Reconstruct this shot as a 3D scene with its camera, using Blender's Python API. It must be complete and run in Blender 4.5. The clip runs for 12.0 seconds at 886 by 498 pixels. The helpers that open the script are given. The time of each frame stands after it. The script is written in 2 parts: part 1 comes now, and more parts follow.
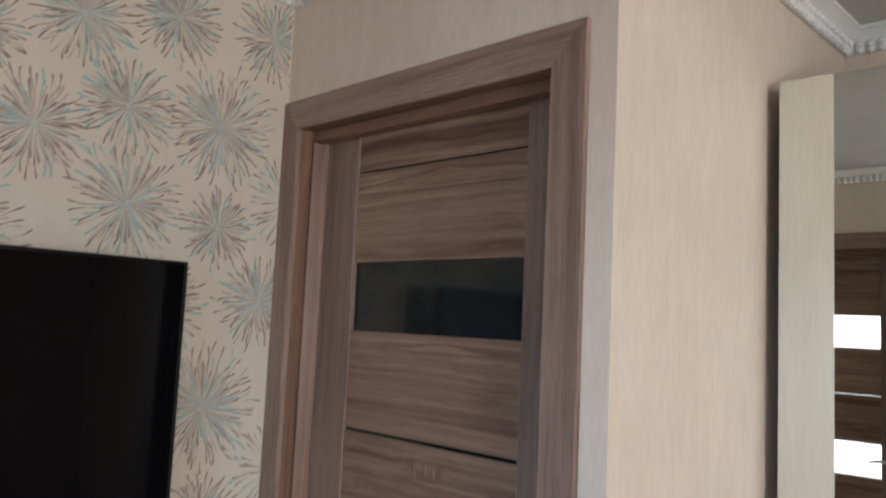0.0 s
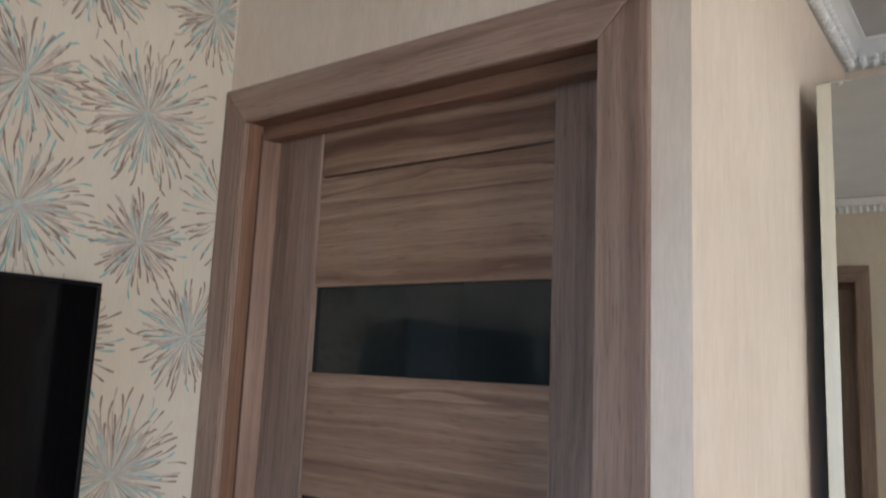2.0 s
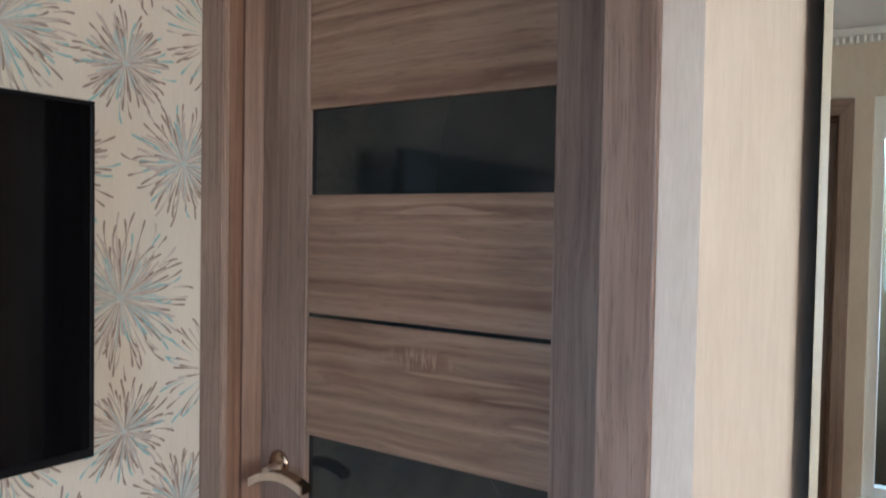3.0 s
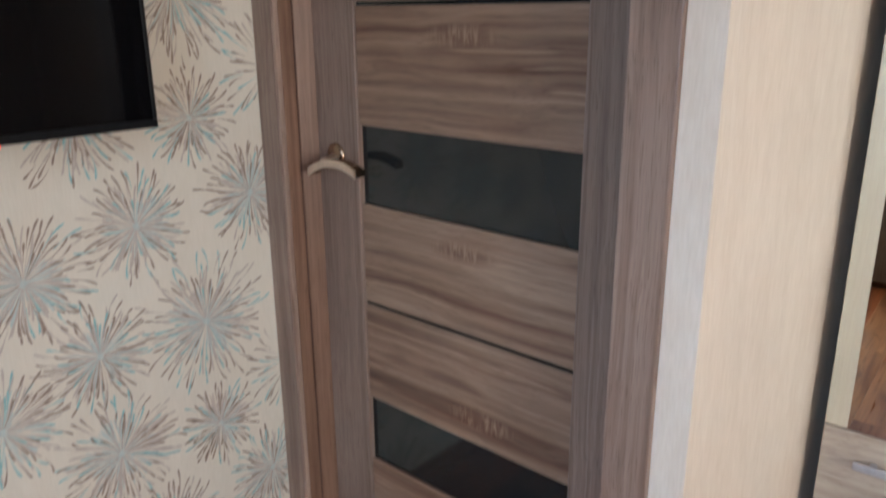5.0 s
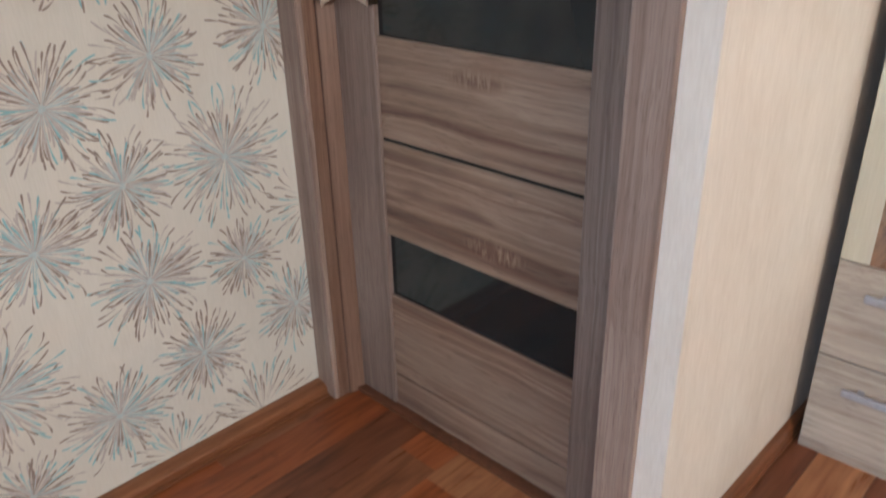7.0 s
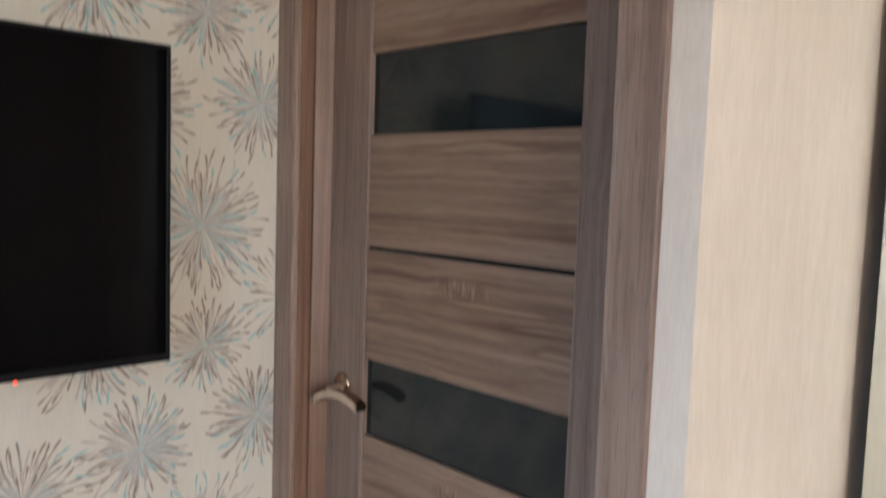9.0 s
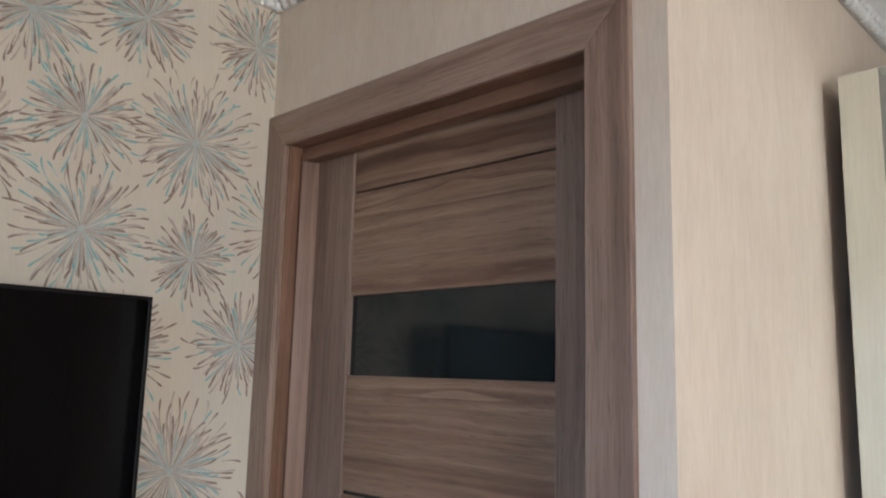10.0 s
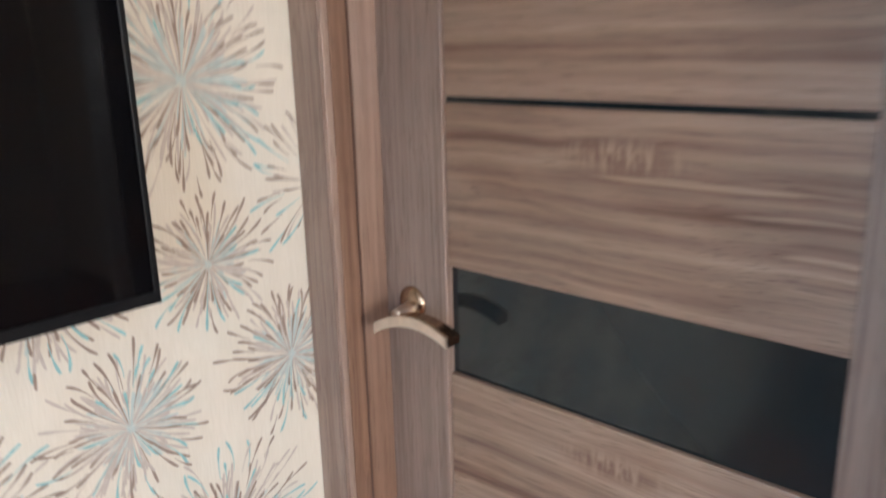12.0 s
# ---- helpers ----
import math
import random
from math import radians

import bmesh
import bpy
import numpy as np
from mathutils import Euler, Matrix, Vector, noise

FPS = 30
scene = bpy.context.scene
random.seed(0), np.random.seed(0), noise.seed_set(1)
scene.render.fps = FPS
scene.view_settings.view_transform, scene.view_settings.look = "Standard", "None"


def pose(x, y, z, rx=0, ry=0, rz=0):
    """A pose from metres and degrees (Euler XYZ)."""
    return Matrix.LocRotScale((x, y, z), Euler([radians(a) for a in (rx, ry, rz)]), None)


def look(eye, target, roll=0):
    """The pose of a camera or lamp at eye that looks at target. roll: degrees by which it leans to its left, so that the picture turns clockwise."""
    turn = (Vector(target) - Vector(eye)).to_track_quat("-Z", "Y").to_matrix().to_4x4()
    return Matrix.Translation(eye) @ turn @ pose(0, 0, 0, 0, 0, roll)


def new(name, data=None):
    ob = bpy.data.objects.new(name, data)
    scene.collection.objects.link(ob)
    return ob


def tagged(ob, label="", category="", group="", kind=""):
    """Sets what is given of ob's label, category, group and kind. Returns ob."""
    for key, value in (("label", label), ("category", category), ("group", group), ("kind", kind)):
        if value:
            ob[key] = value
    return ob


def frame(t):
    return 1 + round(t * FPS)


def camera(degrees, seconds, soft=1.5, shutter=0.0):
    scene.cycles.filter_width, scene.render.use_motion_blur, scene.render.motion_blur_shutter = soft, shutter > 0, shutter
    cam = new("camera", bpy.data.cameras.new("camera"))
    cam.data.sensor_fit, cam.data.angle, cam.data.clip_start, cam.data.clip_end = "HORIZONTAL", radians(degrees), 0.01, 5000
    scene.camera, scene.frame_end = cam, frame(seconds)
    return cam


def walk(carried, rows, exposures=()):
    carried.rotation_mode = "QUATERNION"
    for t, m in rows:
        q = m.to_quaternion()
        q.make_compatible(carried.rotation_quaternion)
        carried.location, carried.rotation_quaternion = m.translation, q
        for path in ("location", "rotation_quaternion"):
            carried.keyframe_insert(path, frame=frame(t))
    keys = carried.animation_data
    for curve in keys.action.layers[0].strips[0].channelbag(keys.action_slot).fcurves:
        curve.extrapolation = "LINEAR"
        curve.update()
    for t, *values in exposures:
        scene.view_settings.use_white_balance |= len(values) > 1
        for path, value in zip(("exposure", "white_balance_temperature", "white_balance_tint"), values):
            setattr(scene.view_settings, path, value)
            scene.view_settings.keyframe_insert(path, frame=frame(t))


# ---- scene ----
cam = camera(60.0, 12.0, soft=1.9, shutter=0.5)
PATH = [
    (0, (1.425, -1.147, 1.556), (0.027, 0.272, 1.748), 2.7),
    (0.5, (1.348, -1.049, 1.57), (-0.035, 0.365, 1.864), 1.8),
    (1, (1.281, -0.989, 1.559), (-0.154, 0.366, 1.876), 1.8),
    (1.5, (1.188, -0.974, 1.57), (-0.159, 0.467, 1.901), 2.9),
    (2, (1.076, -1.018, 1.552), (-0.117, 0.558, 1.852), 2.5),
    (2.5, (1.04, -1.024, 1.527), (-0.147, 0.581, 1.636), 2.3),
    (3, (1.041, -1.034, 1.478), (-0.111, 0.6, 1.414), 1.0),
    (3.2, (1.046, -1.02, 1.46), (-0.126, 0.599, 1.385), 0.4),
    (4.8, (1.123, -1.014, 1.309), (-0.168, 0.424, 0.793), -1.4),
    (5, (1.136, -1.021, 1.288), (-0.139, 0.402, 0.696), -0.5),
    (5.5, (1.176, -1.055, 1.22), (-0.088, 0.303, 0.473), -1.6),
    (6, (1.201, -1.044, 1.216), (0.014, 0.215, 0.212), -1.9),
    (6.5, (1.207, -1.039, 1.211), (0.032, 0.2, 0.169), -1.5),
    (7, (1.188, -1.028, 1.197), (-0.076, 0.254, 0.325), -1.4),
    (7.2, (1.178, -1.057, 1.248), (-0.074, 0.263, 0.418), 0.3),
    (8.8, (1.195, -1.001, 1.422), (-0.201, 0.407, 1.158), 1.9),
    (9, (1.214, -0.972, 1.433), (-0.211, 0.421, 1.268), 1.9),
    (9.5, (1.228, -0.968, 1.51), (-0.189, 0.438, 1.631), 1.3),
    (10, (1.227, -0.987, 1.539), (-0.152, 0.425, 1.857), 1.5),
    (10.5, (1.195, -0.993, 1.548), (-0.195, 0.406, 1.879), 2.2),
    (11, (1.029, -0.982, 1.518), (-0.257, 0.547, 1.605), -0.2),
    (11.5, (0.847, -0.951, 1.451), (-0.346, 0.632, 1.182), -2.9),
    (12, (0.692, -0.75, 1.375), (-0.625, 0.662, 0.855), -1.5),
]
walk(cam, [(t, look(eye, target, roll)) for t, eye, target, roll in PATH],
     [(0.0, -0.18, 5850, 7), (1.0, -0.18, 5850, 7), (2.0, -0.06, 5750, 6), (3.0, 0.06, 5750, 6), (5.0, -0.02, 6000, 8), (6.0, -0.12, 6050, 9), (6.5, 0.0, 6100, 10), (7.0, 0.0, 6100, 10), (9.0, 0.04, 6000, 7), (9.5, 0.02, 5850, 6), (10.0, -0.06, 5800, 6), (10.5, -0.09, 5800, 6), (11.0, 0.02, 5700, 4), (11.5, 0.19, 5900, 7), (12.0, 0.70, 6000, 8)])

# ---- world, large lights ----
world = bpy.data.worlds.new("world")
scene.world = world
world.use_nodes = True
sky = world.node_tree.nodes.new("ShaderNodeTexSky")
sky.sky_type, sky.sun_disc = "NISHITA", False
sky.sun_elevation, sky.sun_rotation = radians(40), radians(120)
background = world.node_tree.nodes["Background"]
background.inputs["Strength"].default_value = 0.12
world.node_tree.links.new(sky.outputs[0], background.inputs[0])


def window_light(name, width, height, place, aim, power, colour):
    data = bpy.data.lights.new(name, "AREA")
    data.shape, data.size, data.size_y, data.energy, data.color = "RECTANGLE", width, height, power, colour
    ob = new(name, data)
    ob.matrix_world = look(place, aim)
    return ob


window_light("garden_window_light", 0.50, 1.30, (1.11, -1.99, 1.35), (1.02, -0.5, 0.2), 11, (0.50, 0.72, 1.0)).data.spread = radians(118)
window_light("side_window_light", 0.62, 1.35, (4.26, -1.375, 1.45), (0, -1.2, 1.5), 60, (1.0, 0.955, 0.885))
window_light("far_room_light", 0.9, 1.9, (0.25, -2.75, 1.2), (0.25, 0, 1.2), 55, (1.0, 1.0, 1.0))

# ---- materials ----


class Shader:
    """A Principled material with short ways to add nodes."""

    def __init__(self, name, rough=0.6, metal=0.0, colour=(0.5, 0.5, 0.5)):
        self.m = bpy.data.materials.new(name)
        self.m.use_nodes = True
        self.t = self.m.node_tree
        self.b = self.t.nodes["Principled BSDF"]
        self.b.inputs["Roughness"].default_value = rough
        self.b.inputs["Metallic"].default_value = metal
        self.b.inputs["Base Color"].default_value = (*colour, 1)

    def add(self, kind, **props):
        n = self.t.nodes.new("ShaderNode" + kind)
        for k, v in props.items():
            n.inputs[k].default_value = v
        return n

    def link(self, a, b):
        self.t.links.new(a, b)

    def coords(self, scale, shift=0.0, world_space=False):
        """Object or world coordinates, stretched; shift moves them by chance from piece to piece."""
        src = self.add("NewGeometry").outputs["Position"] if world_space else self.add("TexCoord").outputs["Object"]
        if shift:
            info = self.add("ObjectInfo")
            mul = self.add("VectorMath")
            mul.operation = "SCALE"
            comb = self.add("CombineXYZ")
            for i in range(3):
                self.link(info.outputs["Random"], comb.inputs[i])
            self.link(comb.outputs[0], mul.inputs[0])
            mul.inputs["Scale"].default_value = shift
            plus = self.add("VectorMath")
            self.link(src, plus.inputs[0])
            self.link(mul.outputs[0], plus.inputs[1])
            src = plus.outputs[0]
        mp = self.add("Mapping")
        mp.inputs["Scale"].default_value = scale
        self.link(src, mp.inputs["Vector"])
        return mp.outputs[0]

    def noise(self, vec, scale, detail=4.0, rough=0.55, distort=0.0):
        n = self.add("TexNoise", Scale=scale, Detail=detail, Roughness=rough, Distortion=distort)
        self.link(vec, n.inputs["Vector"])
        return n.outputs["Fac"]

    def ramp(self, fac, stops):
        r = self.add("ValToRGB")
        e = r.color_ramp.elements
        while len(e) < len(stops):
            e.new(0.5)
        for el, (p, c) in zip(e, stops):
            el.position, el.color = p, (*c, 1)
        self.link(fac, r.inputs[0])
        return r.outputs[0]

    def mix(self, fac, a, b, mode="MIX"):
        n = self.t.nodes.new("ShaderNodeMix")
        n.data_type, n.blend_type = "RGBA", mode
        for s, i in ((fac, 0), (a, 6), (b, 7)):
            if isinstance(s, (int, float)):
                n.inputs[i].default_value = s
            elif isinstance(s, tuple):
                n.inputs[i].default_value = (*s, 1)
            else:
                self.link(s, n.inputs[i])
        return n.outputs[2]

    def colour(self, socket):
        self.link(socket, self.b.inputs["Base Color"])
        return self

    def bump(self, height, strength, distance=0.001):
        n = self.add("Bump", Strength=strength, Distance=distance)
        self.link(height, n.inputs["Height"])
        self.link(n.outputs[0], self.b.inputs["Normal"])
        return self

    def rough(self, fac, lo, hi):
        n = self.add("MapRange")
        n.inputs["To Min"].default_value, n.inputs["To Max"].default_value = lo, hi
        self.link(fac, n.inputs["Value"])
        self.link(n.outputs[0], self.b.inputs["Roughness"])
        return self


def wood(name, axis, dark, mid, light, red, shift=7.0, rough=(0.36, 0.52), gain=1.0, wavy=0.038, calm=0.0, fleck_at=None):
    """Printed oak film: long wavy bands and fine threads along one axis; fleck_at places a patch of short pale rays."""
    s = Shader(name)

    def stretched(u, v):
        scale = [v, v, v]
        scale[axis] = u
        return tuple(scale)

    base = s.coords((1, 1, 1), shift)
    wave = s.noise(s.coords(stretched(2.6, 5.0), shift), 1.0, 2.0, 0.5)
    push = s.add("CombineXYZ")
    for n in range(3):
        if n != axis:
            m = s.add("Math")
            m.operation = "MULTIPLY_ADD"
            m.inputs[1].default_value, m.inputs[2].default_value = wavy, -wavy / 2
            s.link(wave, m.inputs[0])
            s.link(m.outputs[0], push.inputs[n])
    bent = s.add("VectorMath")
    s.link(base, bent.inputs[0])
    s.link(push.outputs[0], bent.inputs[1])

    def along(u, v):
        mp = s.add("Mapping")
        mp.inputs["Scale"].default_value = stretched(u, v)
        s.link(bent.outputs[0], mp.inputs["Vector"])
        return mp.outputs[0]

    bands = s.noise(along(0.55, 26.0 * gain), 1.0, 1.5, 0.45)
    thread = s.noise(along(2.2, 130.0 * gain), 1.0, 4.0, 0.6)
    stripe = s.noise(along(1.1, 62.0 * gain), 1.0, 2.0, 0.5)
    cloud = s.noise(along(2.5, 6.0), 1.0, 2.0, 0.5)
    pores = s.noise(along(15.0, 560.0), 1.0, 2.0, 0.6)
    col = s.ramp(bands, [(0.24, dark), (0.335, red), (0.385, mid), (0.50, light), (0.60, mid), (0.655, red), (0.67, light), (0.78, mid)])
    col = s.mix(0.30, col, s.ramp(stripe, [(0.32, red), (0.46, mid), (0.62, light)]))
    if calm:
        col = s.mix(calm, col, mid)
    col = s.mix(0.75, col, s.ramp(thread, [(0.30, (0.70, 0.66, 0.63)), (0.52, (1.0, 1.0, 1.0)), (0.72, (1.16, 1.16, 1.16))]), "MULTIPLY")
    col = s.mix(0.8, col, s.ramp(cloud, [(0.28, (0.80, 0.77, 0.75)), (0.70, (1.14, 1.14, 1.14))]), "MULTIPLY")
    col = s.mix(0.8, col, s.ramp(pores, [(0.30, (0.55, 0.50, 0.47)), (0.45, (1.0, 1.0, 1.0))]), "MULTIPLY")
    if fleck_at:
        near = s.add("Mapping")
        near.vector_type = "POINT"
        near.inputs["Scale"].default_value = (11.0, 0.0, 42.0)
        near.inputs["Location"].default_value = (-11.0 * fleck_at[0], 0.0, -42.0 * fleck_at[1])
        s.link(s.add("TexCoord").outputs["Object"], near.inputs["Vector"])
        length = s.add("VectorMath")
        length.operation = "LENGTH"
        s.link(near.outputs[0], length.inputs[0])
        field = s.ramp(length.outputs["Value"], [(0.35, (1, 1, 1)), (1.0, (0, 0, 0))])
        rays = s.noise(s.coords((120.0, 1.0, 16.0)), 1.0, 3.0, 0.6, 0.6)
        both = s.add("Math")
        both.operation = "MULTIPLY"
        s.link(s.ramp(rays, [(0.48, (0, 0, 0)), (0.60, (0.85, 0.85, 0.85))]), both.inputs[0])
        s.link(field, both.inputs[1])
        col = s.mix(s.mix(0.75, (0, 0, 0), field), col, red)
        col = s.mix(both.outputs[0], col, light)
    s.colour(col)
    s.rough(thread, *rough)
    s.bump(pores, 0.3, 0.0006)
    return s.m


OAK = ((0.080, 0.037, 0.022), (0.208, 0.126, 0.085), (0.320, 0.222, 0.156), (0.132, 0.062, 0.037))
oak_x = wood("oak_grain_across", 0, *OAK)
oak_fleck = wood("oak_grain_with_rays", 0, *OAK, fleck_at=(0.265, -0.052))
oak_fleck_low = wood("oak_grain_with_low_rays", 0, *OAK, fleck_at=(0.315, -0.165))
# same oak, with warm side light and recess shade mixed into its colour
REVEAL_WARM_SHADE = ((0.074, 0.032, 0.019), (0.180, 0.097, 0.061), (0.250, 0.149, 0.099), (0.122, 0.056, 0.033))
shaded_reveal_z = wood("oak_warm_shade_upright", 2, *REVEAL_WARM_SHADE, gain=1.5, wavy=0.02, calm=0.45)
shaded_reveal_x = wood("oak_warm_shade_across", 0, *REVEAL_WARM_SHADE, gain=1.5, wavy=0.02, calm=0.45)
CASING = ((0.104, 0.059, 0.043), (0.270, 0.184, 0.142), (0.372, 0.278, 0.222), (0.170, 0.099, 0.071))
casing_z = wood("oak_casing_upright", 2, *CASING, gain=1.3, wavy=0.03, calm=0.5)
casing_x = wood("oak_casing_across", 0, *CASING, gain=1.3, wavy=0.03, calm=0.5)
STILE = ((0.082, 0.049, 0.039), (0.212, 0.145, 0.111), (0.294, 0.218, 0.174), (0.141, 0.087, 0.064))
oak_stile = wood("oak_stile_upright", 2, *STILE, gain=1.5, wavy=0.03, calm=0.45)
PALE = ((0.22, 0.165, 0.125), (0.41, 0.335, 0.265), (0.49, 0.42, 0.34), (0.32, 0.24, 0.18))
pale_x = wood("pale_oak_across", 0, *PALE, calm=0.3)
pale_z = wood("pale_oak_upright", 2, *PALE)


def floor_wood(name, tone):
    """Laminate plank with a printed grain; tone is its own stain."""
    s = Shader(name)
    broad = s.noise(s.coords((1.0, 0.13, 1.0), 9.0), 15.0, 4.0, 0.55, 0.9)
    streak = s.noise(s.coords((1.0, 0.045, 1.0), 9.0), 85.0, 4.0, 0.6, 0.3)
    blotch = s.noise(s.coords((1.0, 0.35, 1.0), 9.0), 17.0, 3.0, 0.55, 0.8)
    grain = s.ramp(streak, [(0.30, (0.72, 0.66, 0.62)), (0.50, (1.0, 0.98, 0.97)), (0.70, (1.14, 1.15, 1.14))])
    figure = s.ramp(broad, [(0.30, (0.55, 0.45, 0.40)), (0.44, (0.92, 0.90, 0.88)), (0.70, (1.30, 1.40, 1.45))])
    knots = s.ramp(blotch, [(0.26, (0.50, 0.42, 0.38)), (0.38, (1.0, 1.0, 1.0)), (0.72, (1.12, 1.18, 1.24))])
    col = s.mix(1.0, s.mix(1.0, tone, grain, "MULTIPLY"), figure, "MULTIPLY")
    s.colour(s.mix(0.85, col, knots, "MULTIPLY"))
    s.rough(streak, 0.24, 0.34)
    s.b.inputs["Specular IOR Level"].default_value = 0.38
    s.bump(streak, 0.2, 0.0006)
    return s.m


def wallpaper(name, light, dark):
    """Embossed wallpaper with fine upright threads."""
    s = Shader(name, 0.72)
    fine = s.noise(s.coords((1, 1, 0.10), world_space=True), 260.0, 3.0, 0.6)
    broad = s.noise(s.coords((1, 1, 0.22), world_space=True), 30.0, 5.0, 0.6)
    cloud = s.noise(s.coords((1, 1, 1), world_space=True), 2.5, 3.0, 0.5)
    a = s.ramp(fine, [(0.32, dark), (0.62, light)])
    b = s.ramp(broad, [(0.30, dark), (0.65, light)])
    c = s.mix(0.45, a, b)
    shade = s.ramp(cloud, [(0.3, (0.94, 0.93, 0.92)), (0.7, (1.03, 1.03, 1.03))])
    s.colour(s.mix(1.0, c, shade, "MULTIPLY"))
    s.bump(fine, 0.55, 0.0012)
    return s.m


def plain(name, colour, rough=0.5, metal=0.0, grain=0.0, scale=60.0, relief=0.15):
    """Paint, plastic or metal with slight mottling."""
    s = Shader(name, rough, metal, colour)
    n = s.noise(s.coords((1, 1, 1)), scale, 4.0)
    if grain:
        lo = tuple(c * (1 - grain) for c in colour)
        hi = tuple(min(1, c * (1 + grain)) for c in colour)
        s.colour(s.ramp(n, [(0.3, lo), (0.7, hi)]))
    s.rough(n, max(0.02, rough * 0.85), min(1, rough * 1.15))
    s.bump(n, relief, 0.0004)
    return s.m


planks = {
    "dark": floor_wood("laminate_dark", (0.150, 0.048, 0.020)),
    "red": floor_wood("laminate_red", (0.250, 0.066, 0.020)),
    "brown": floor_wood("laminate_brown", (0.205, 0.072, 0.029)),
    "tan": floor_wood("laminate_tan", (0.300, 0.116, 0.046)),
}
beige_paper = wallpaper("beige_wallpaper", (0.75, 0.66, 0.56), (0.645, 0.55, 0.45))
cream_paper = wallpaper("cream_wallpaper", (0.685, 0.63, 0.53), (0.63, 0.575, 0.475))
ceiling_paint = plain("ceiling_paint", (0.62, 0.60, 0.58), 0.85, 0, 0.04, 8)
white_moulding = plain("white_moulding", (0.80, 0.80, 0.79), 0.5, 0, 0.03, 30)
dark_glass = plain("black_glass", (0.013, 0.016, 0.0165), 0.08, 0, 0.0, 5, 0.0)
screen_glass = plain("television_screen", (0.003, 0.003, 0.0035), 0.05, 0, 0.0, 5, 0.0)
screen_glass.node_tree.nodes["Principled BSDF"].inputs["Specular IOR Level"].default_value = 0.12
black_plastic = plain("black_plastic", (0.006, 0.006, 0.007), 0.42, 0, 0.2, 200)
black_plastic.node_tree.nodes["Principled BSDF"].inputs["Specular IOR Level"].default_value = 0.15
bronze = plain("satin_bronze", (0.42, 0.30, 0.21), 0.24, 1.0, 0.15, 90, 0.05)
pale_metal = plain("satin_champagne_metal", (0.72, 0.62, 0.53), 0.32, 1.0, 0.08, 90, 0.05)
grey_metal = plain("brushed_grey_metal", (0.40, 0.385, 0.40), 0.45, 0.35, 0.1, 120, 0.1)
skirting_wood = wood("brown_skirting", 1, (0.145, 0.046, 0.016), (0.195, 0.068, 0.024), (0.245, 0.094, 0.036), (0.165, 0.053, 0.018))
skirting_x = wood("brown_skirting_across", 0, (0.145, 0.046, 0.016), (0.195, 0.068, 0.024), (0.245, 0.094, 0.036), (0.165, 0.053, 0.018))
threshold_wood = plain("dark_threshold", (0.12, 0.042, 0.019), 0.4, 0, 0.25, 50)
seal_brown = plain("brown_seal", (0.10, 0.052, 0.034), 0.6)
dark_core = plain("dark_board_edge", (0.03, 0.024, 0.022), 0.6, 0, 0.2)
teal_glass = plain("teal_glass", (0.0, 0.145, 0.185), 0.14, 0, 0.06, 12, 0.0)
display_grey = plain("grey_display", (0.055, 0.052, 0.05), 0.25, 0, 0.1, 40)
print_pale = plain("pale_print", (0.045, 0.235, 0.27), 0.5)
white_plastic = plain("white_plastic", (0.78, 0.78, 0.77), 0.35, 0, 0.02, 40)
led_red = Shader("red_standby_light", 0.4, 0, (0.8, 0.05, 0.03))
led_red.b.inputs["Emission Color"].default_value = (1.0, 0.08, 0.04, 1)
led_red.b.inputs["Emission Strength"].default_value = 2.0
led_red = led_red.m
frosted = Shader("frosted_glass", 0.5, 0, (0.85, 0.87, 0.88))
tl = frosted.add("BsdfTranslucent")
tl.inputs["Color"].default_value = (0.92, 0.94, 0.95, 1)
frosted.link(tl.outputs[0], frosted.t.nodes["Material Output"].inputs["Surface"])
frosted = frosted.m
mirror_mat = Shader("mirror_silver", 0.012, 1.0, (0.80, 0.86, 0.82)).m
clear_glass = Shader("window_glass", 0.0, 0, (1, 1, 1))
clear_glass.b.inputs["Transmission Weight"].default_value = 1.0
clear_glass = clear_glass.m
ink = {
    "brown": plain("brown_print", (0.268, 0.194, 0.150), 0.6, 0, 0.15, 120),
    "teal": plain("teal_print", (0.25, 0.455, 0.455), 0.6, 0, 0.15, 120),
    "grey": plain("grey_print", (0.47, 0.405, 0.35), 0.7, 0, 0.08, 120),
    "mist": plain("mist_print", (0.43, 0.51, 0.49), 0.7, 0, 0.08, 120),
}

# ---- building helpers ----


def box(bm, x0, x1, y0, y1, z0, z1, bevel=0.0, seg=2):
    r = bmesh.ops.create_cube(bm, size=1, matrix=Matrix.Translation(((x0 + x1) / 2, (y0 + y1) / 2, (z0 + z1) / 2)) @ Matrix.Diagonal((x1 - x0, y1 - y0, z1 - z0, 1)))
    if bevel:
        edges = list({e for v in r["verts"] for e in v.link_edges})
        bmesh.ops.bevel(bm, geom=edges, offset=bevel, segments=seg, affect="EDGES", profile=0.6)
    return bm


def boxed(*a, **k):
    return box(bmesh.new(), *a, **k)


def part(name, bm, material, parent=None, label="", smooth=False):
    me = bpy.data.meshes.new(name)
    bm.normal_update()
    bm.to_mesh(me)
    bm.free()
    for p in me.polygons:
        p.use_smooth = smooth
    me.materials.append(material)
    ob = new(name, me)
    if parent:
        ob.parent = parent
    return tagged(ob, label)


def thing(name, label, category, group="", place=None, kind=""):
    ob = new(name)
    ob.empty_display_size = 0.1
    if place:
        ob.matrix_world = place
    return tagged(ob, label, category, group, kind)


def structure(name, bm, material, label="", smooth=False):
    return tagged(part(name, bm, material, None, label, smooth), kind="structure")


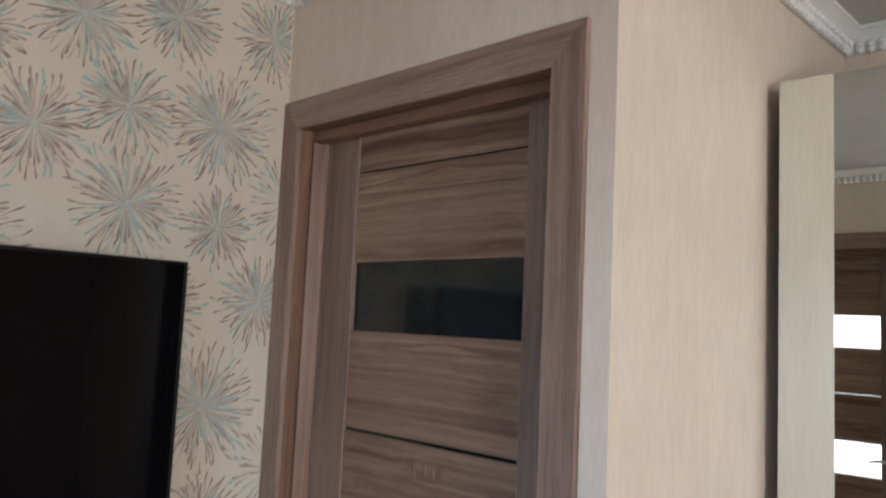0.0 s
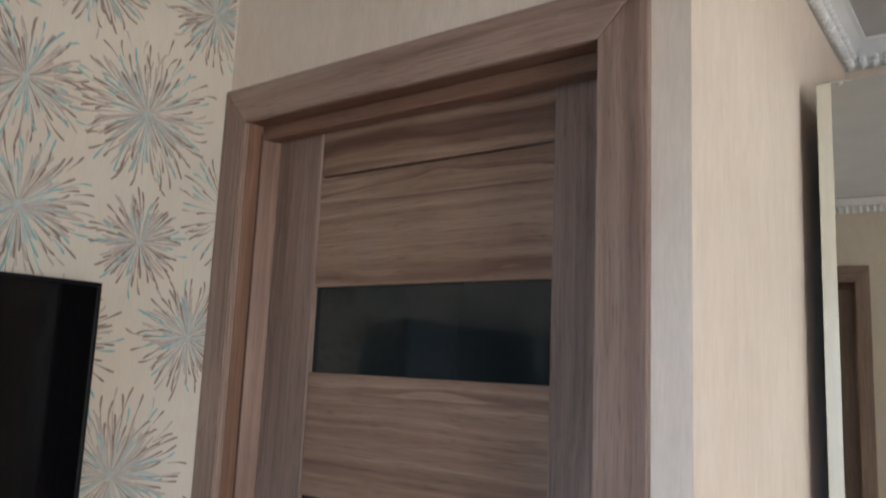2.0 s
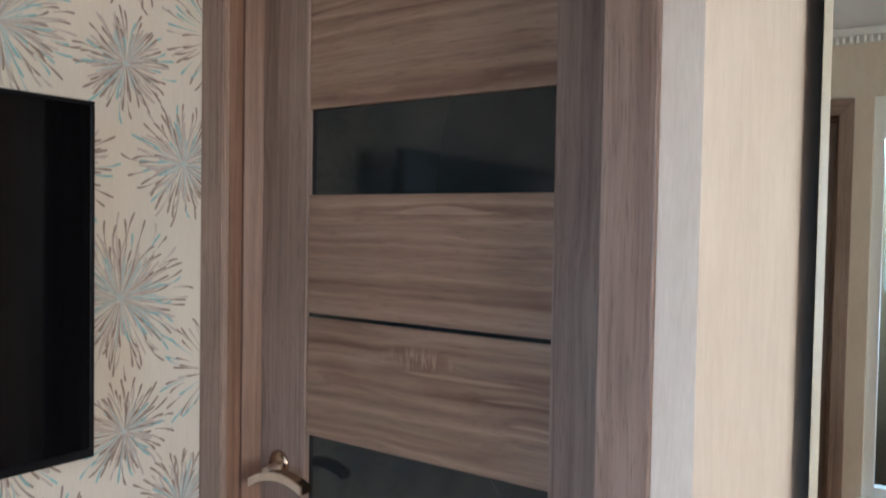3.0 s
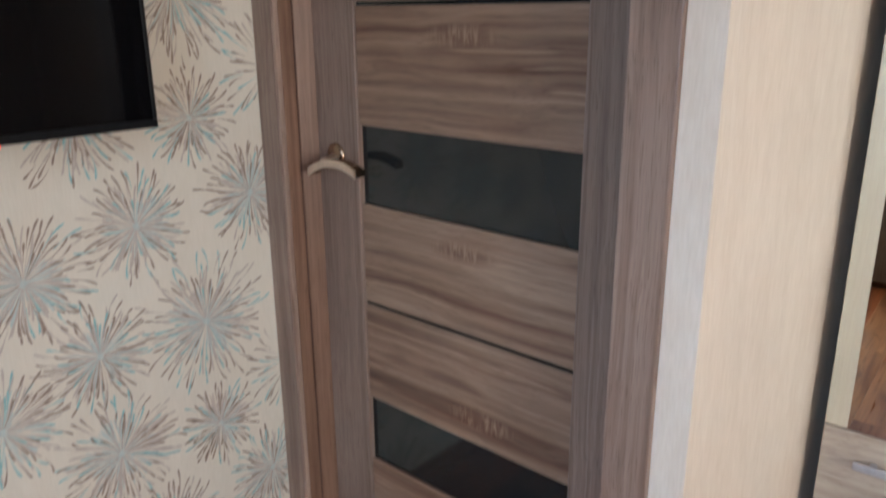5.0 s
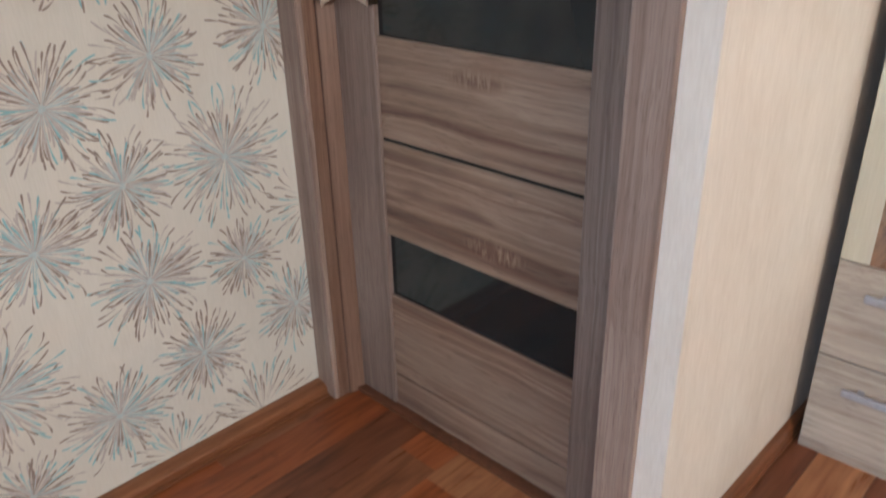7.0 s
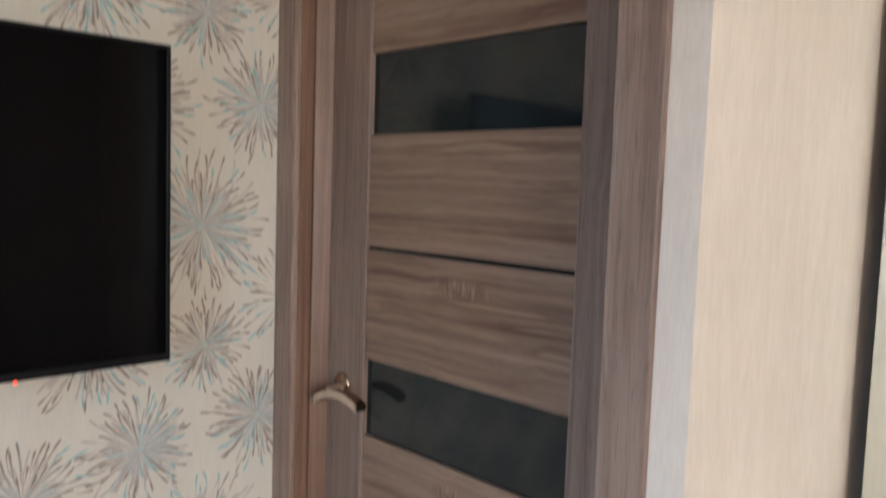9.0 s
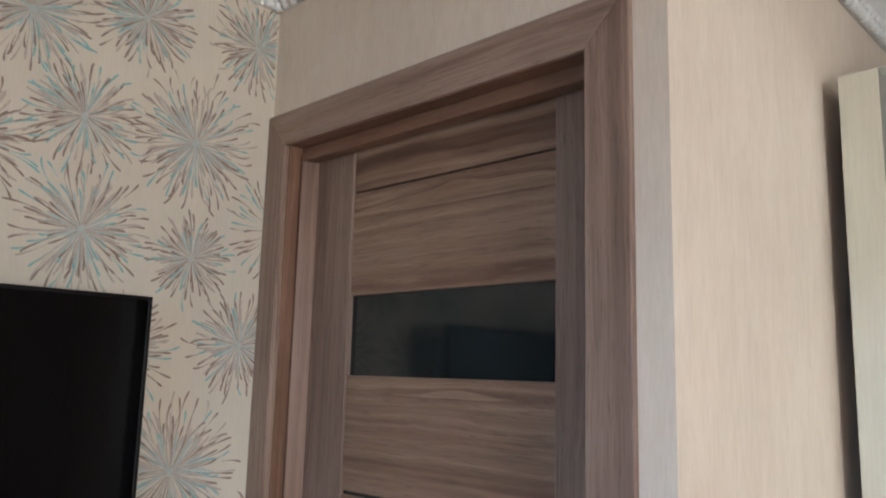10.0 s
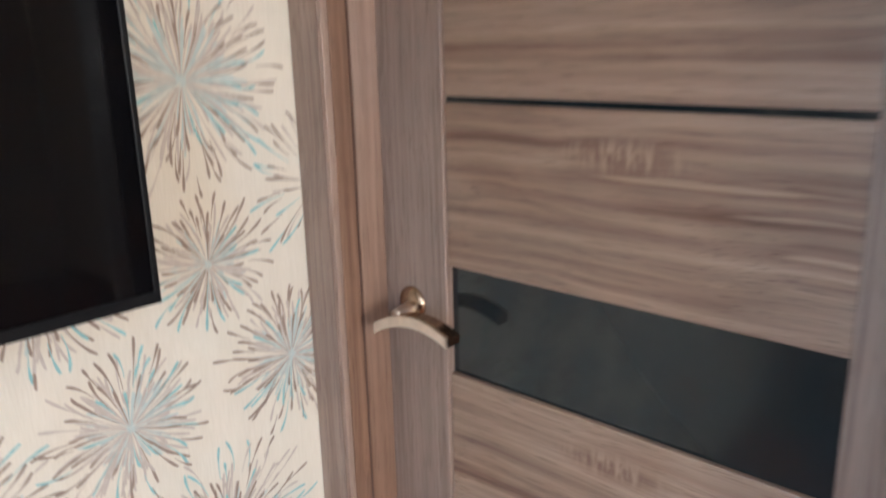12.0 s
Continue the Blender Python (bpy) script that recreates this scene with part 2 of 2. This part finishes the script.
def extrude_profile(points, start, end, along):
    """A closed profile (u, v) swept from start to end along axis 0 or 1; u is the other ground axis, v is z."""
    bm = bmesh.new()
    ring = []
    for d in (start, end):
        ring.append([bm.verts.new((d, u, v) if along == 0 else (u, d, v)) for u, v in points])
    n = len(points)
    for i in range(n):
        bm.faces.new((ring[0][i], ring[0][(i + 1) % n], ring[1][(i + 1) % n], ring[1][i]))
    bm.faces.new(ring[0])
    bm.faces.new(ring[1][::-1])
    bmesh.ops.recalc_face_normals(bm, faces=bm.faces)
    return bm


# ---- the plan ----
XF = -0.208          # flowered wall
YD = -0.073          # wall with the door
XC = 0.7525          # outer corner, beige wall
YB = 1.09            # wall behind the cabinet
YS = -1.90           # opposite wall
WX = 0.783           # left edge of the tall window
XE = 4.20            # far side of the room
ZC = 2.405            # ceiling

# ---- structure ----
structure("ceiling", boxed(XF - 0.15, XE + 0.15, YS - 0.15, YB + 0.15, ZC, ZC + 0.12), ceiling_paint, "matt off-white painted ceiling")
structure("wall_west", boxed(XF - 0.12, XF, YS, YD + 0.15, 0, ZC), cream_paper, "cream wall with starburst flower wallpaper")

bm = boxed(XF, -0.165, YD, YD + 0.12, 0, ZC)
box(bm, 0.650, XC - 0.06, YD, YD + 0.12, 0, ZC)
box(bm, -0.165, 0.650, YD, YD + 0.12, 2.05, ZC)
structure("wall_door", bm, beige_paper, "beige threaded wallpaper round the door")
structure("wall_beige", boxed(XC - 0.06, XC, YD, YB, 0, ZC), beige_paper, "beige threaded wallpaper wall")
structure("wall_back", boxed(XC - 0.06, XE, YB, YB + 0.12, 0, ZC), beige_paper)
structure("wall_inner", boxed(XF, XC - 0.06, 0.55, 0.60, 0, ZC), beige_paper)

bm = boxed(0.655, WX, YS - 0.12, YS, 0, ZC)
box(bm, XF - 0.12, 0.655, YS - 0.12, YS, 2.05, ZC)
box(bm, XF - 0.12, -0.145, YS - 0.12, YS, 0, 2.05)
box(bm, WX, 1.42, YS - 0.12, YS, 2.10, ZC)
box(bm, WX, 1.42, YS - 0.12, YS, 0, 0.25)
box(bm, 1.42, XE, YS - 0.12, YS, 0, ZC)
structure("wall_south", bm, beige_paper)

bm = boxed(XE, XE + 0.12, YS, -1.725, 0, ZC)
box(bm, XE, XE + 0.12, -1.025, YB + 0.12, 0, ZC)
box(bm, XE, XE + 0.12, -1.725, -1.025, 0, 0.75)
box(bm, XE, XE + 0.12, -1.725, -1.025, 2.15, ZC)
structure("wall_east", bm, beige_paper)

# the bright room behind the opposite door
bm = boxed(-0.9, 0.76, -3.0, -2.9, 0, ZC)
box(bm, -1.0, -0.9, -3.0, YS - 0.12, 0, ZC)
box(bm, 0.70, 0.76, -2.9, YS - 0.12, 0, ZC)
box(bm, -1.0, 0.76, -3.0, YS - 0.15, ZC, ZC + 0.1)
box(bm, -1.0, 0.76, -3.0, YS - 0.12, -0.1, 0)
structure("wall_far_room", bm, ceiling_paint)


def window(name, x0, x1, z0, z1, place, label, panes=2):
    """A white plastic window; its inside faces +y before it is placed."""
    w = tagged(thing(name, label, "window", place=place), kind="structure")
    t = 0.05
    bars = [(x0, x0 + t, z0, z1), (x1 - t, x1, z0, z1), (x0 + t, x1 - t, z0, z0 + t), (x0 + t, x1 - t, z1 - t, z1)]
    cuts = [x0 + t / 2 + (x1 - x0 - t) * k / panes for k in range(panes + 1)]
    bars += [(c - t / 2, c + t / 2, z0 + t, z1 - t) for c in cuts[1:-1]]
    for a in bars:
        part("window_frame", boxed(a[0], a[1], -0.09, -0.03, a[2], a[3], 0.004), white_plastic, w)
    for a, b in zip(cuts, cuts[1:]):
        p = part("pane", boxed(a + t / 2, b - t / 2, -0.064, -0.058, z0 + t, z1 - t), clear_glass, w)
        p.visible_shadow = False
    part("window_sill", boxed(x0 - 0.02, x1 + 0.02, -0.03, 0.06, z0 - 0.03, z0 + 0.001, 0.008), white_plastic, w)
    return w


window("window_1", WX, 1.42, 0.25, 2.10, pose(0, YS, 0), "tall narrow white plastic window full of daylight", 1)
window("window_2", -0.35, 0.35, 0.75, 2.15, pose(XE, -1.375, 0, 0, 0, 90), "white plastic window with one pane", 1)

# ---- cornice ----


def cornice(name, along, start, end, wall, side):
    """Plaster moulding with a row of small leaves on its lower edge."""
    p = [(0, -0.062), (0.010, -0.062), (0.016, -0.050), (0.020, -0.040), (0.034, -0.026), (0.048, -0.014), (0.056, -0.010), (0.056, -0.002), (0, -0.002)]
    ob = structure(name, extrude_profile([(wall + side * u, ZC + v) for u, v in p], start, end, along), white_moulding, "white plaster cornice with leaf ornament")
    bm = bmesh.new()
    n = int((end - start) / 0.028)
    for i in range(n):
        c = start + (i + 0.5) * (end - start) / n
        for du, dv, sx, sz in ((0.014, -0.056, 0.0135, 0.014), (0.024, -0.043, 0.011, 0.010)):
            u = wall + side * du
            at = (c, u, ZC + dv) if along == 0 else (u, c, ZC + dv)
            bmesh.ops.create_icosphere(bm, subdivisions=1, radius=1, matrix=Matrix.Translation(at) @ Matrix.Rotation(0.5 * side, 4, "XYZ"[2]) @ Matrix.Diagonal((sx, sx, sz, 1)))
    tagged(part("leaf_ornament", bm, white_moulding, ob, smooth=True), kind="stuff")


cornice("cornice_beige", 1, YD - 0.056, YB, XC, 1)
cornice("cornice_back", 0, XC, XE, YB, -1)
cornice("cornice_door", 0, XF, XC + 0.056, YD, -1)
cornice("cornice_west", 1, YS, YD, XF, 1)
cornice("cornice_south", 0, XF, XE, YS, 1)

# ---- skirting ----
SK = [(0, 0), (0.020, 0), (0.020, 0.006), (0.0165, 0.009)] + [(0.0165 * math.cos(a * math.pi / 16), 0.024 + 0.021 * math.sin(a * math.pi / 16)) for a in range(9)]


def skirting(along, start, end, wall, side, mat, deep=1.0, tall=1.0):
    structure("baseboard", extrude_profile([(wall + side * u * deep, v * tall) for u, v in SK], start, end, along), mat, "brown wooden skirting board")


skirting(1, YS, YD - 0.013, XF, 1, skirting_wood, 2.2, 0.8)
skirting(1, YD - 0.020, YB, XC, 1, skirting_wood)
skirting(0, 0.699, XC + 0.002, YD, -1, skirting_x)
skirting(0, 1.59, XE, YB, -1, skirting_x)
skirting(0, 0.706, WX, YS, 1, skirting_x)

# ---- doors ----
ROWS = [("board", 0.014, 0.102), ("board", 0.106, 0.324), ("pane", 0.324, 0.479), ("board", 0.479, 0.697), ("strip", 0.697, 0.705),
        ("board", 0.705, 0.915), ("pane", 0.915, 1.075), ("board", 1.075, 1.299), ("strip", 1.299, 1.307), ("board", 1.307, 1.529),
        ("pane", 1.529, 1.689), ("board", 1.689, 1.902), ("board", 1.906, 2.012)]


def lever_bar(y0, y1, grow):
    """The bowed bar of the handle between two depths; grow swells its section."""
    bm = bmesh.new()
    rings = []
    n = 18
    for i in range(n + 1):
        u = i / n
        x = -0.094 + 0.141 * u
        z = 0.979 + 0.011 * u + 0.019 * (1 - (2 * u - 1) ** 2)
        h = 0.0078 - 0.001 * u + grow
        m, d = (y0 + y1) / 2, (y1 - y0) / 2
        rings.append([bm.verts.new((x, m + a * d, z + b * h)) for a, b in ((-0.8, -1), (0.8, -1), (1, -0.7), (1, 0.7), (0.8, 1), (-0.8, 1), (-1, 0.7), (-1, -0.7))])
    for a, b in zip(rings, rings[1:]):
        for k in range(8):
            bm.faces.new((a[k], a[(k + 1) % 8], b[(k + 1) % 8], b[k]))
    bm.faces.new(rings[0])
    bm.faces.new(rings[-1][::-1])
    bmesh.ops.recalc_face_normals(bm, faces=bm.faces)
    return bm


def turned(profile, axis_rot, place, seg=28):
    """A round body from radius and height pairs."""
    bm = bmesh.new()
    m = Matrix.Translation(place) @ axis_rot
    rings = [[bm.verts.new(m @ Vector((r * math.cos(2 * math.pi * k / seg), r * math.sin(2 * math.pi * k / seg), h))) for k in range(seg)] for r, h in profile]
    for a, b in zip(rings, rings[1:]):
        for k in range(seg):
            bm.faces.new((a[k], a[(k + 1) % seg], b[(k + 1) % seg], b[k]))
    bm.faces.new(rings[0][::-1])
    bm.faces.new(rings[-1])
    return bm


def shifted(bm, dx, dz):
    bmesh.ops.translate(bm, verts=bm.verts, vec=(-dx, 0, -dz))
    return bm


def door(name, label, place, glass, glass_label):
    d = tagged(thing(name, label, "door", place=place), kind="structure")
    for x0, x1 in ((-0.130, 0.0), (0.514, 0.634)):
        part("stile", boxed(x0, x1, -0.003, 0.036, 0.014, 2.012, 0.004, 3), oak_stile, d)
    film = {0.705: oak_fleck, 1.075: oak_fleck, 0.479: oak_fleck_low}
    for kind, z0, z1 in ROWS:
        if kind == "board":
            ob = part("board", shifted(boxed(0.0, 0.514, 0.002, 0.034, z0, z1, 0.0022), 0, z1), film.get(z0, oak_x), d)
            ob.location.z = z1
        elif kind == "strip":
            part("strip", boxed(0.0, 0.514, 0.006, 0.030, z0, z1), glass, d, "thin glass inlay")
        else:
            part("pane", boxed(0.0, 0.514, 0.010, 0.015, z0, z1), glass, d, glass_label)
    if glass is dark_glass:
        part("core", boxed(0.0, 0.514, 0.016, 0.020, 0.014, 2.0), dark_core, d)
    else:
        for z in (0.104, 1.904):
            part("groove", boxed(0.0, 0.514, 0.012, 0.020, z - 0.006, z + 0.006), dark_core, d)
    h = part("door_handle", turned([(0.0255, 0), (0.0255, 0.006), (0.022, 0.009), (0.014, 0.011)], Matrix.Rotation(radians(90), 4, "X"), (-0.067, 0, 1.008)), bronze, d, "bowed lever handle in satin bronze and champagne", True)
    part("neck", turned([(0.0115, 0), (0.0125, 0.014), (0.0110, 0.024), (0.0095, 0.034), (0.009, 0.040)], Matrix.Rotation(radians(90), 4, "X"), (-0.067, 0, 0.999)), pale_metal, h, smooth=True)
    part("lever", lever_bar(-0.0545, -0.030, 0.0), bronze, h, "dark bronze lever body")
    part("lever_face", lever_bar(-0.0585, -0.0548, 0.0003), pale_metal, h, "pale champagne front strip")
    return d


def prism(points, y0, y1, bevel):
    """An upright flat board with a polygon outline in x and z."""
    bm = bmesh.new()
    a = [bm.verts.new((x, y0, z)) for x, z in points]
    b = [bm.verts.new((x, y1, z)) for x, z in points]
    n = len(points)
    for i in range(n):
        bm.faces.new((a[i], a[(i + 1) % n], b[(i + 1) % n], b[i]))
    bm.faces.new(a)
    bm.faces.new(b[::-1])
    bmesh.ops.recalc_face_normals(bm, faces=bm.faces)
    bmesh.ops.bevel(bm, geom=list(bm.edges), offset=bevel, segments=2, affect="EDGES", profile=0.6)
    return bm


def upright(points, z0, z1, bevel=0.0):
    """A post with a polygon section in x and y."""
    bm = bmesh.new()
    a = [bm.verts.new((x, y, z0)) for x, y in points]
    b = [bm.verts.new((x, y, z1)) for x, y in points]
    n = len(points)
    for i in range(n):
        bm.faces.new((a[i], a[(i + 1) % n], b[(i + 1) % n], b[i]))
    bm.faces.new(a)
    bm.faces.new(b[::-1])
    bmesh.ops.recalc_face_normals(bm, faces=bm.faces)
    if bevel:
        bmesh.ops.bevel(bm, geom=list(bm.edges), offset=bevel, segments=2, affect="EDGES", profile=0.6)
    return bm


def door_frame(name, place, outer_left):
    f = tagged(thing(name, "dark grey-brown oak door frame with flat casing", "door frame", place=place), kind="structure")
    xl, xr, zi, outer_right, zo, front, back = -0.138, 0.624, 2.014, 0.699, 2.090, -0.085, -0.072
    # jambs, stops and head take the oak with light and shade coloured in
    for x0, x1, s in ((xl - 0.022, xl, 1), (xr, xr + 0.024, -1)):
        part("jamb", boxed(x0, x1, back, 0.06, 0, 2.040, 0.0015), shaded_reveal_z, f)
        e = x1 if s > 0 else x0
        part("stop", upright([(e, -0.040), (e + 0.005 * s, -0.040), (e + 0.018 * s, -0.0035), (e, -0.0035)], 0, 2.000, 0.001), shaded_reveal_z, f)
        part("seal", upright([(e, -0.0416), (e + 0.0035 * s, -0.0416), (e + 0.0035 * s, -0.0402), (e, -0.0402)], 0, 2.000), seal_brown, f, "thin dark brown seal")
    part("head", boxed(xl, xr, back, 0.06, 2.016, 2.040, 0.0015), shaded_reveal_x, f)
    part("head_stop", boxed(xl, xr, -0.040, -0.005, 1.988, 2.016, 0.004), shaded_reveal_x, f)
    part("casing", prism([(outer_left, 0), (xl, 0), (xl, zi), (outer_left, zo)], front, back, 0.003), casing_z, f)
    part("casing", prism([(xr, 0), (outer_right, 0), (outer_right, zo), (xr, zi)], front, back, 0.003), casing_z, f)
    part("head_casing", prism([(xl, zi), (xr, zi), (outer_right, zo), (outer_left, zo)], front, back, 0.003), casing_x, f)
    part("bead", boxed(xl - 0.009, xl - 0.004, front - 0.002, front + 0.001, 0, zi + 0.004, 0.001), casing_z, f)
    part("threshold", boxed(xl, xr, -0.022, 0.05, 0.0, 0.012, 0.003), threshold_wood, f, "dark brown wooden threshold")
    return f


door("door_1", "closed grey-brown oak door with black glass bands", pose(0, 0, 0), dark_glass, "black glass band")
door_frame("door_frame_1", pose(0, 0, 0), XF + 0.001)
FAR = pose(0.505, YS - 0.068, 0, 0, 0, 180)
door("door_2", "closed dark oak door with frosted glass bands glowing with daylight", FAR, frosted, "frosted daylight-lit band")
door_frame("door_frame_2", FAR, -0.200)

# ---- television ----
tv = thing("television", "slim black flat-screen television mounted on flowered wall", "television", place=pose(-0.086, -0.374, 0))
part("screen", boxed(-0.006, 0.0, -0.955, -0.007, 1.118, 1.651), screen_glass, tv, "glossy black screen")
for a in ((-0.962, 0.0, 1.651, 1.658), (-0.962, 0.0, 1.106, 1.120), (-0.962, -0.955, 1.120, 1.651), (-0.007, 0.0, 1.120, 1.651)):
    part("bezel", boxed(-0.020, 0.002, a[0], a[1], a[2], a[3], 0.0015), black_plastic, tv)
part("back_cover", boxed(-0.060, -0.008, -0.93, -0.03, 1.15, 1.62, 0.012), black_plastic, tv)
part("wall_bracket", boxed(XF + 0.086, -0.058, -0.60, -0.34, 1.28, 1.50, 0.004), black_plastic, tv)
part("standby_light", boxed(-0.004, 0.004, -0.252, -0.248, 1.102, 1.108, 0.001), led_red, tv, "tiny red standby light")

# ---- mirror cabinet ----
XU, YU = 0.786, 0.530
unit = thing("mirror_cabinet", "pale oak cabinet with mirror front over two drawers", "cabinet", place=pose(XU, YU, 0, 0, 0, 2.0))
WU, DU = 0.80, YB - YU - 0.03
part("side_panel", boxed(0, 0.016, 0.019, DU, 0.0, 2.118, 0.001), pale_z, unit)
part("side_panel", boxed(WU - 0.016, WU, 0.019, DU, 0.0, 2.118, 0.001), pale_z, unit)
part("top_panel", boxed(0.016, WU - 0.016, 0.019, DU, 2.102, 2.118, 0.001), pale_x, unit)
part("middle_shelf", boxed(0.016, WU - 0.016, 0.019, DU, 0.470, 0.486, 0.001), pale_x, unit)
part("back_panel", boxed(0.016, WU - 0.016, DU - 0.006, DU, 0.02, 2.102), dark_core, unit)
part("plinth", boxed(0.0, WU, 0.002, 0.018, 0.0, 0.026, 0.001), pale_x, unit)
for z0, z1, hz in ((0.028, 0.251, 0.190), (0.255, 0.478, 0.418)):
    dr = part("drawer", boxed(0.001, WU - 0.001, 0.0, 0.018, z0, z1, 0.0012), pale_x, unit, "pale oak drawer front")
    hd = part("handle", boxed(0.066, 0.566, -0.026, -0.016, hz - 0.008, hz + 0.008, 0.003), grey_metal, dr, "long grey metal bar handle")
    for hx in (0.10, 0.53):
        part("post", boxed(hx - 0.006, hx + 0.006, -0.018, 0.001, hz - 0.006, hz + 0.006, 0.001), grey_metal, dr)
md = part("mirror_door", boxed(0.001, WU - 0.001, 0.004, 0.018, 0.481, 2.117, 0.001), dark_core, unit)
part("mirror", boxed(0.001, WU - 0.001, 0.0, 0.004, 0.481, 2.117, 0.0012), mirror_mat, md, "large frameless mirror")

# ---- bathroom scale ----
sc = thing("bathroom_scale", "flat teal glass bathroom scale lying on floor", "scale", place=pose(0.899, 0.025, 0))
part("platform", boxed(0, 0.30, 0, 0.30, 0.014, 0.022, 0.003), teal_glass, sc)
part("base", boxed(0.03, 0.27, 0.03, 0.27, 0.006, 0.014, 0.002), black_plastic, sc)
for fx in (0.04, 0.26):
    for fy in (0.04, 0.26):
        part("foot", turned([(0.012, 0), (0.013, 0.004), (0.010, 0.008)], Matrix.Identity(4), (fx, fy, 0.0), 14), black_plastic, sc)
part("display_rim", boxed(0.0945, 0.1605, 0.2405, 0.2775, 0.0215, 0.0225, 0.0004), black_plastic, sc)
part("display", boxed(0.097, 0.158, 0.243, 0.275, 0.0215, 0.0228, 0.0004), display_grey, sc, "small grey digital display")
for i, (u, w) in enumerate(((0.062, 0.010), (0.075, 0.006), (0.084, 0.008))):
    part("print", boxed(u, u + w, 0.252 - 0.004 * (i % 2), 0.262 + 0.003 * (i % 2), 0.0215, 0.0224), print_pale, sc, "faint pale printed mark")

# ---- flowers printed on the wall ----
rng = random.Random(5)
STRIP, DROP = 0.535, 0.655
BURSTS = [(-0.049, 0.527, 0.12), (-0.124, 0.275, 0.115), (-0.254, 0.682, 0.145), (-0.245, 0.442, 0.096), (-0.377, 0.256, 0.112), (-0.477, 0.682, 0.110), (-0.463, 0.470, 0.128)]


def stroke(bm, y, z, ang, r0, r1, width, bend, lift):
    lift += 0.00025 * rng.random()
    n = 6
    prev = None
    for i in range(n + 1):
        u = i / n
        r = r0 + (r1 - r0) * u
        a = ang + bend * u * u
        c = (y + r * math.cos(a), z + r * math.sin(a))
        if c[0] > YD - 0.001 or c[0] < YS + 0.01 or c[1] > ZC - 0.06 or c[1] < 0.036:
            return
        w = width * (0.20, 0.24, 0.30, 0.40, 0.72, 1.0, 0.72)[i]
        t = a + math.pi / 2
        pair = [bm.verts.new((XF + lift, c[0] + s * w / 2 * math.cos(t), c[1] + s * w / 2 * math.sin(t))) for s in (1, -1)]
        if prev:
            bm.faces.new((prev[0], prev[1], pair[1], pair[0]))
        prev = pair


layers = {k: bmesh.new() for k in ink}
for n in range(4):
    for k in range(-1, 5):
        for by, bz, br in BURSTS:
            y, z = by - STRIP * n, bz - DROP / 2 * n + DROP * k
            if not (YS - 0.1 < y < YD + 0.12 and -0.15 < z < ZC + 0.15):
                continue
            count = int(14 + 700 * br)
            turn = rng.random() * 6.28
            for i in range(int(count * 0.85)):
                ang = 2 * math.pi * rng.random()
                reach = br * (0.16 + 0.50 * rng.random() ** 0.8)
                stroke(layers["mist"], y, z, ang, 0.001, reach, 0.0034, rng.uniform(-0.1, 0.1), 0.0003)
            for i in range(int(count * 0.75)):
                ang = 2 * math.pi * rng.random()
                reach = br * (0.42 + 0.45 * rng.random())
                stroke(layers["grey"], y, z, ang, reach * 0.1, reach, 0.0038, rng.uniform(-0.15, 0.15), 0.0006)
            for i in range(count):
                ang = turn + 2.39996 * i + rng.uniform(-0.09, 0.09)
                reach = br * 1.08 * math.sqrt(0.17 + 0.83 * i / count) * rng.uniform(0.90, 1.08)
                tint = rng.choices(("teal", "brown", "grey"), (0.25, 0.55, 0.20))[0]
                tail = reach - min(reach * 0.85, rng.uniform(0.028, 0.068))
                stroke(layers[tint], y, z, ang, tail, reach, 0.0044, rng.uniform(-0.10, 0.10), 0.0009)
west = bpy.data.objects["wall_west"]
for tint, bm in layers.items():
    tagged(part("flower_print", bm, ink[tint], west, f"{tint} printed strokes of starburst flowers"), kind="stuff")

# ---- floor planks, last ----
base = structure("floor", boxed(XF - 0.1, XE + 0.1, YS - 0.1, YB + 0.1, -0.08, -0.010), dark_core, "reddish-brown wood-look laminate floor")
rng = random.Random(11)
BREAKS = {2: (-0.497, "brown", "dark"), 3: (-1.05, "red", "brown"), 4: (-0.13, "red", "tan"), 5: (-0.75, "tan", "tan"), 1: (-0.95, "tan", "red")}
x, column = XF - 0.039, 0
while x < XE:
    if column in BREAKS:
        cut, first, second = BREAKS[column]
        runs = [(cut - 0.95, cut, first), (cut, cut + 0.95, second)]
        y = cut + 0.95
        if cut - 0.95 > YS:
            runs.append((YS - 0.02, cut - 0.95, second))
    else:
        runs, y = [], YS - rng.uniform(0.1, 0.8)
    while y < YB:
        length = rng.choice((0.55, 0.75, 0.95, 1.15))
        runs.append((y, y + length, rng.choice(("dark", "red", "brown", "tan", "red", "brown"))))
        y += length
    for a, b, tone in runs:
        a, b, left = max(a, YS - 0.02), min(b, YB), max(x + 0.0004, XF)
        if b - a > 0.01 and not (x + 0.12 < XC and a > 0.2):
            part("plank", boxed(left, min(x + 0.1196, XE), a + 0.0004, b - 0.0004, -0.010, 0.0), planks[tone], base)
    x += 0.12
    column += 1
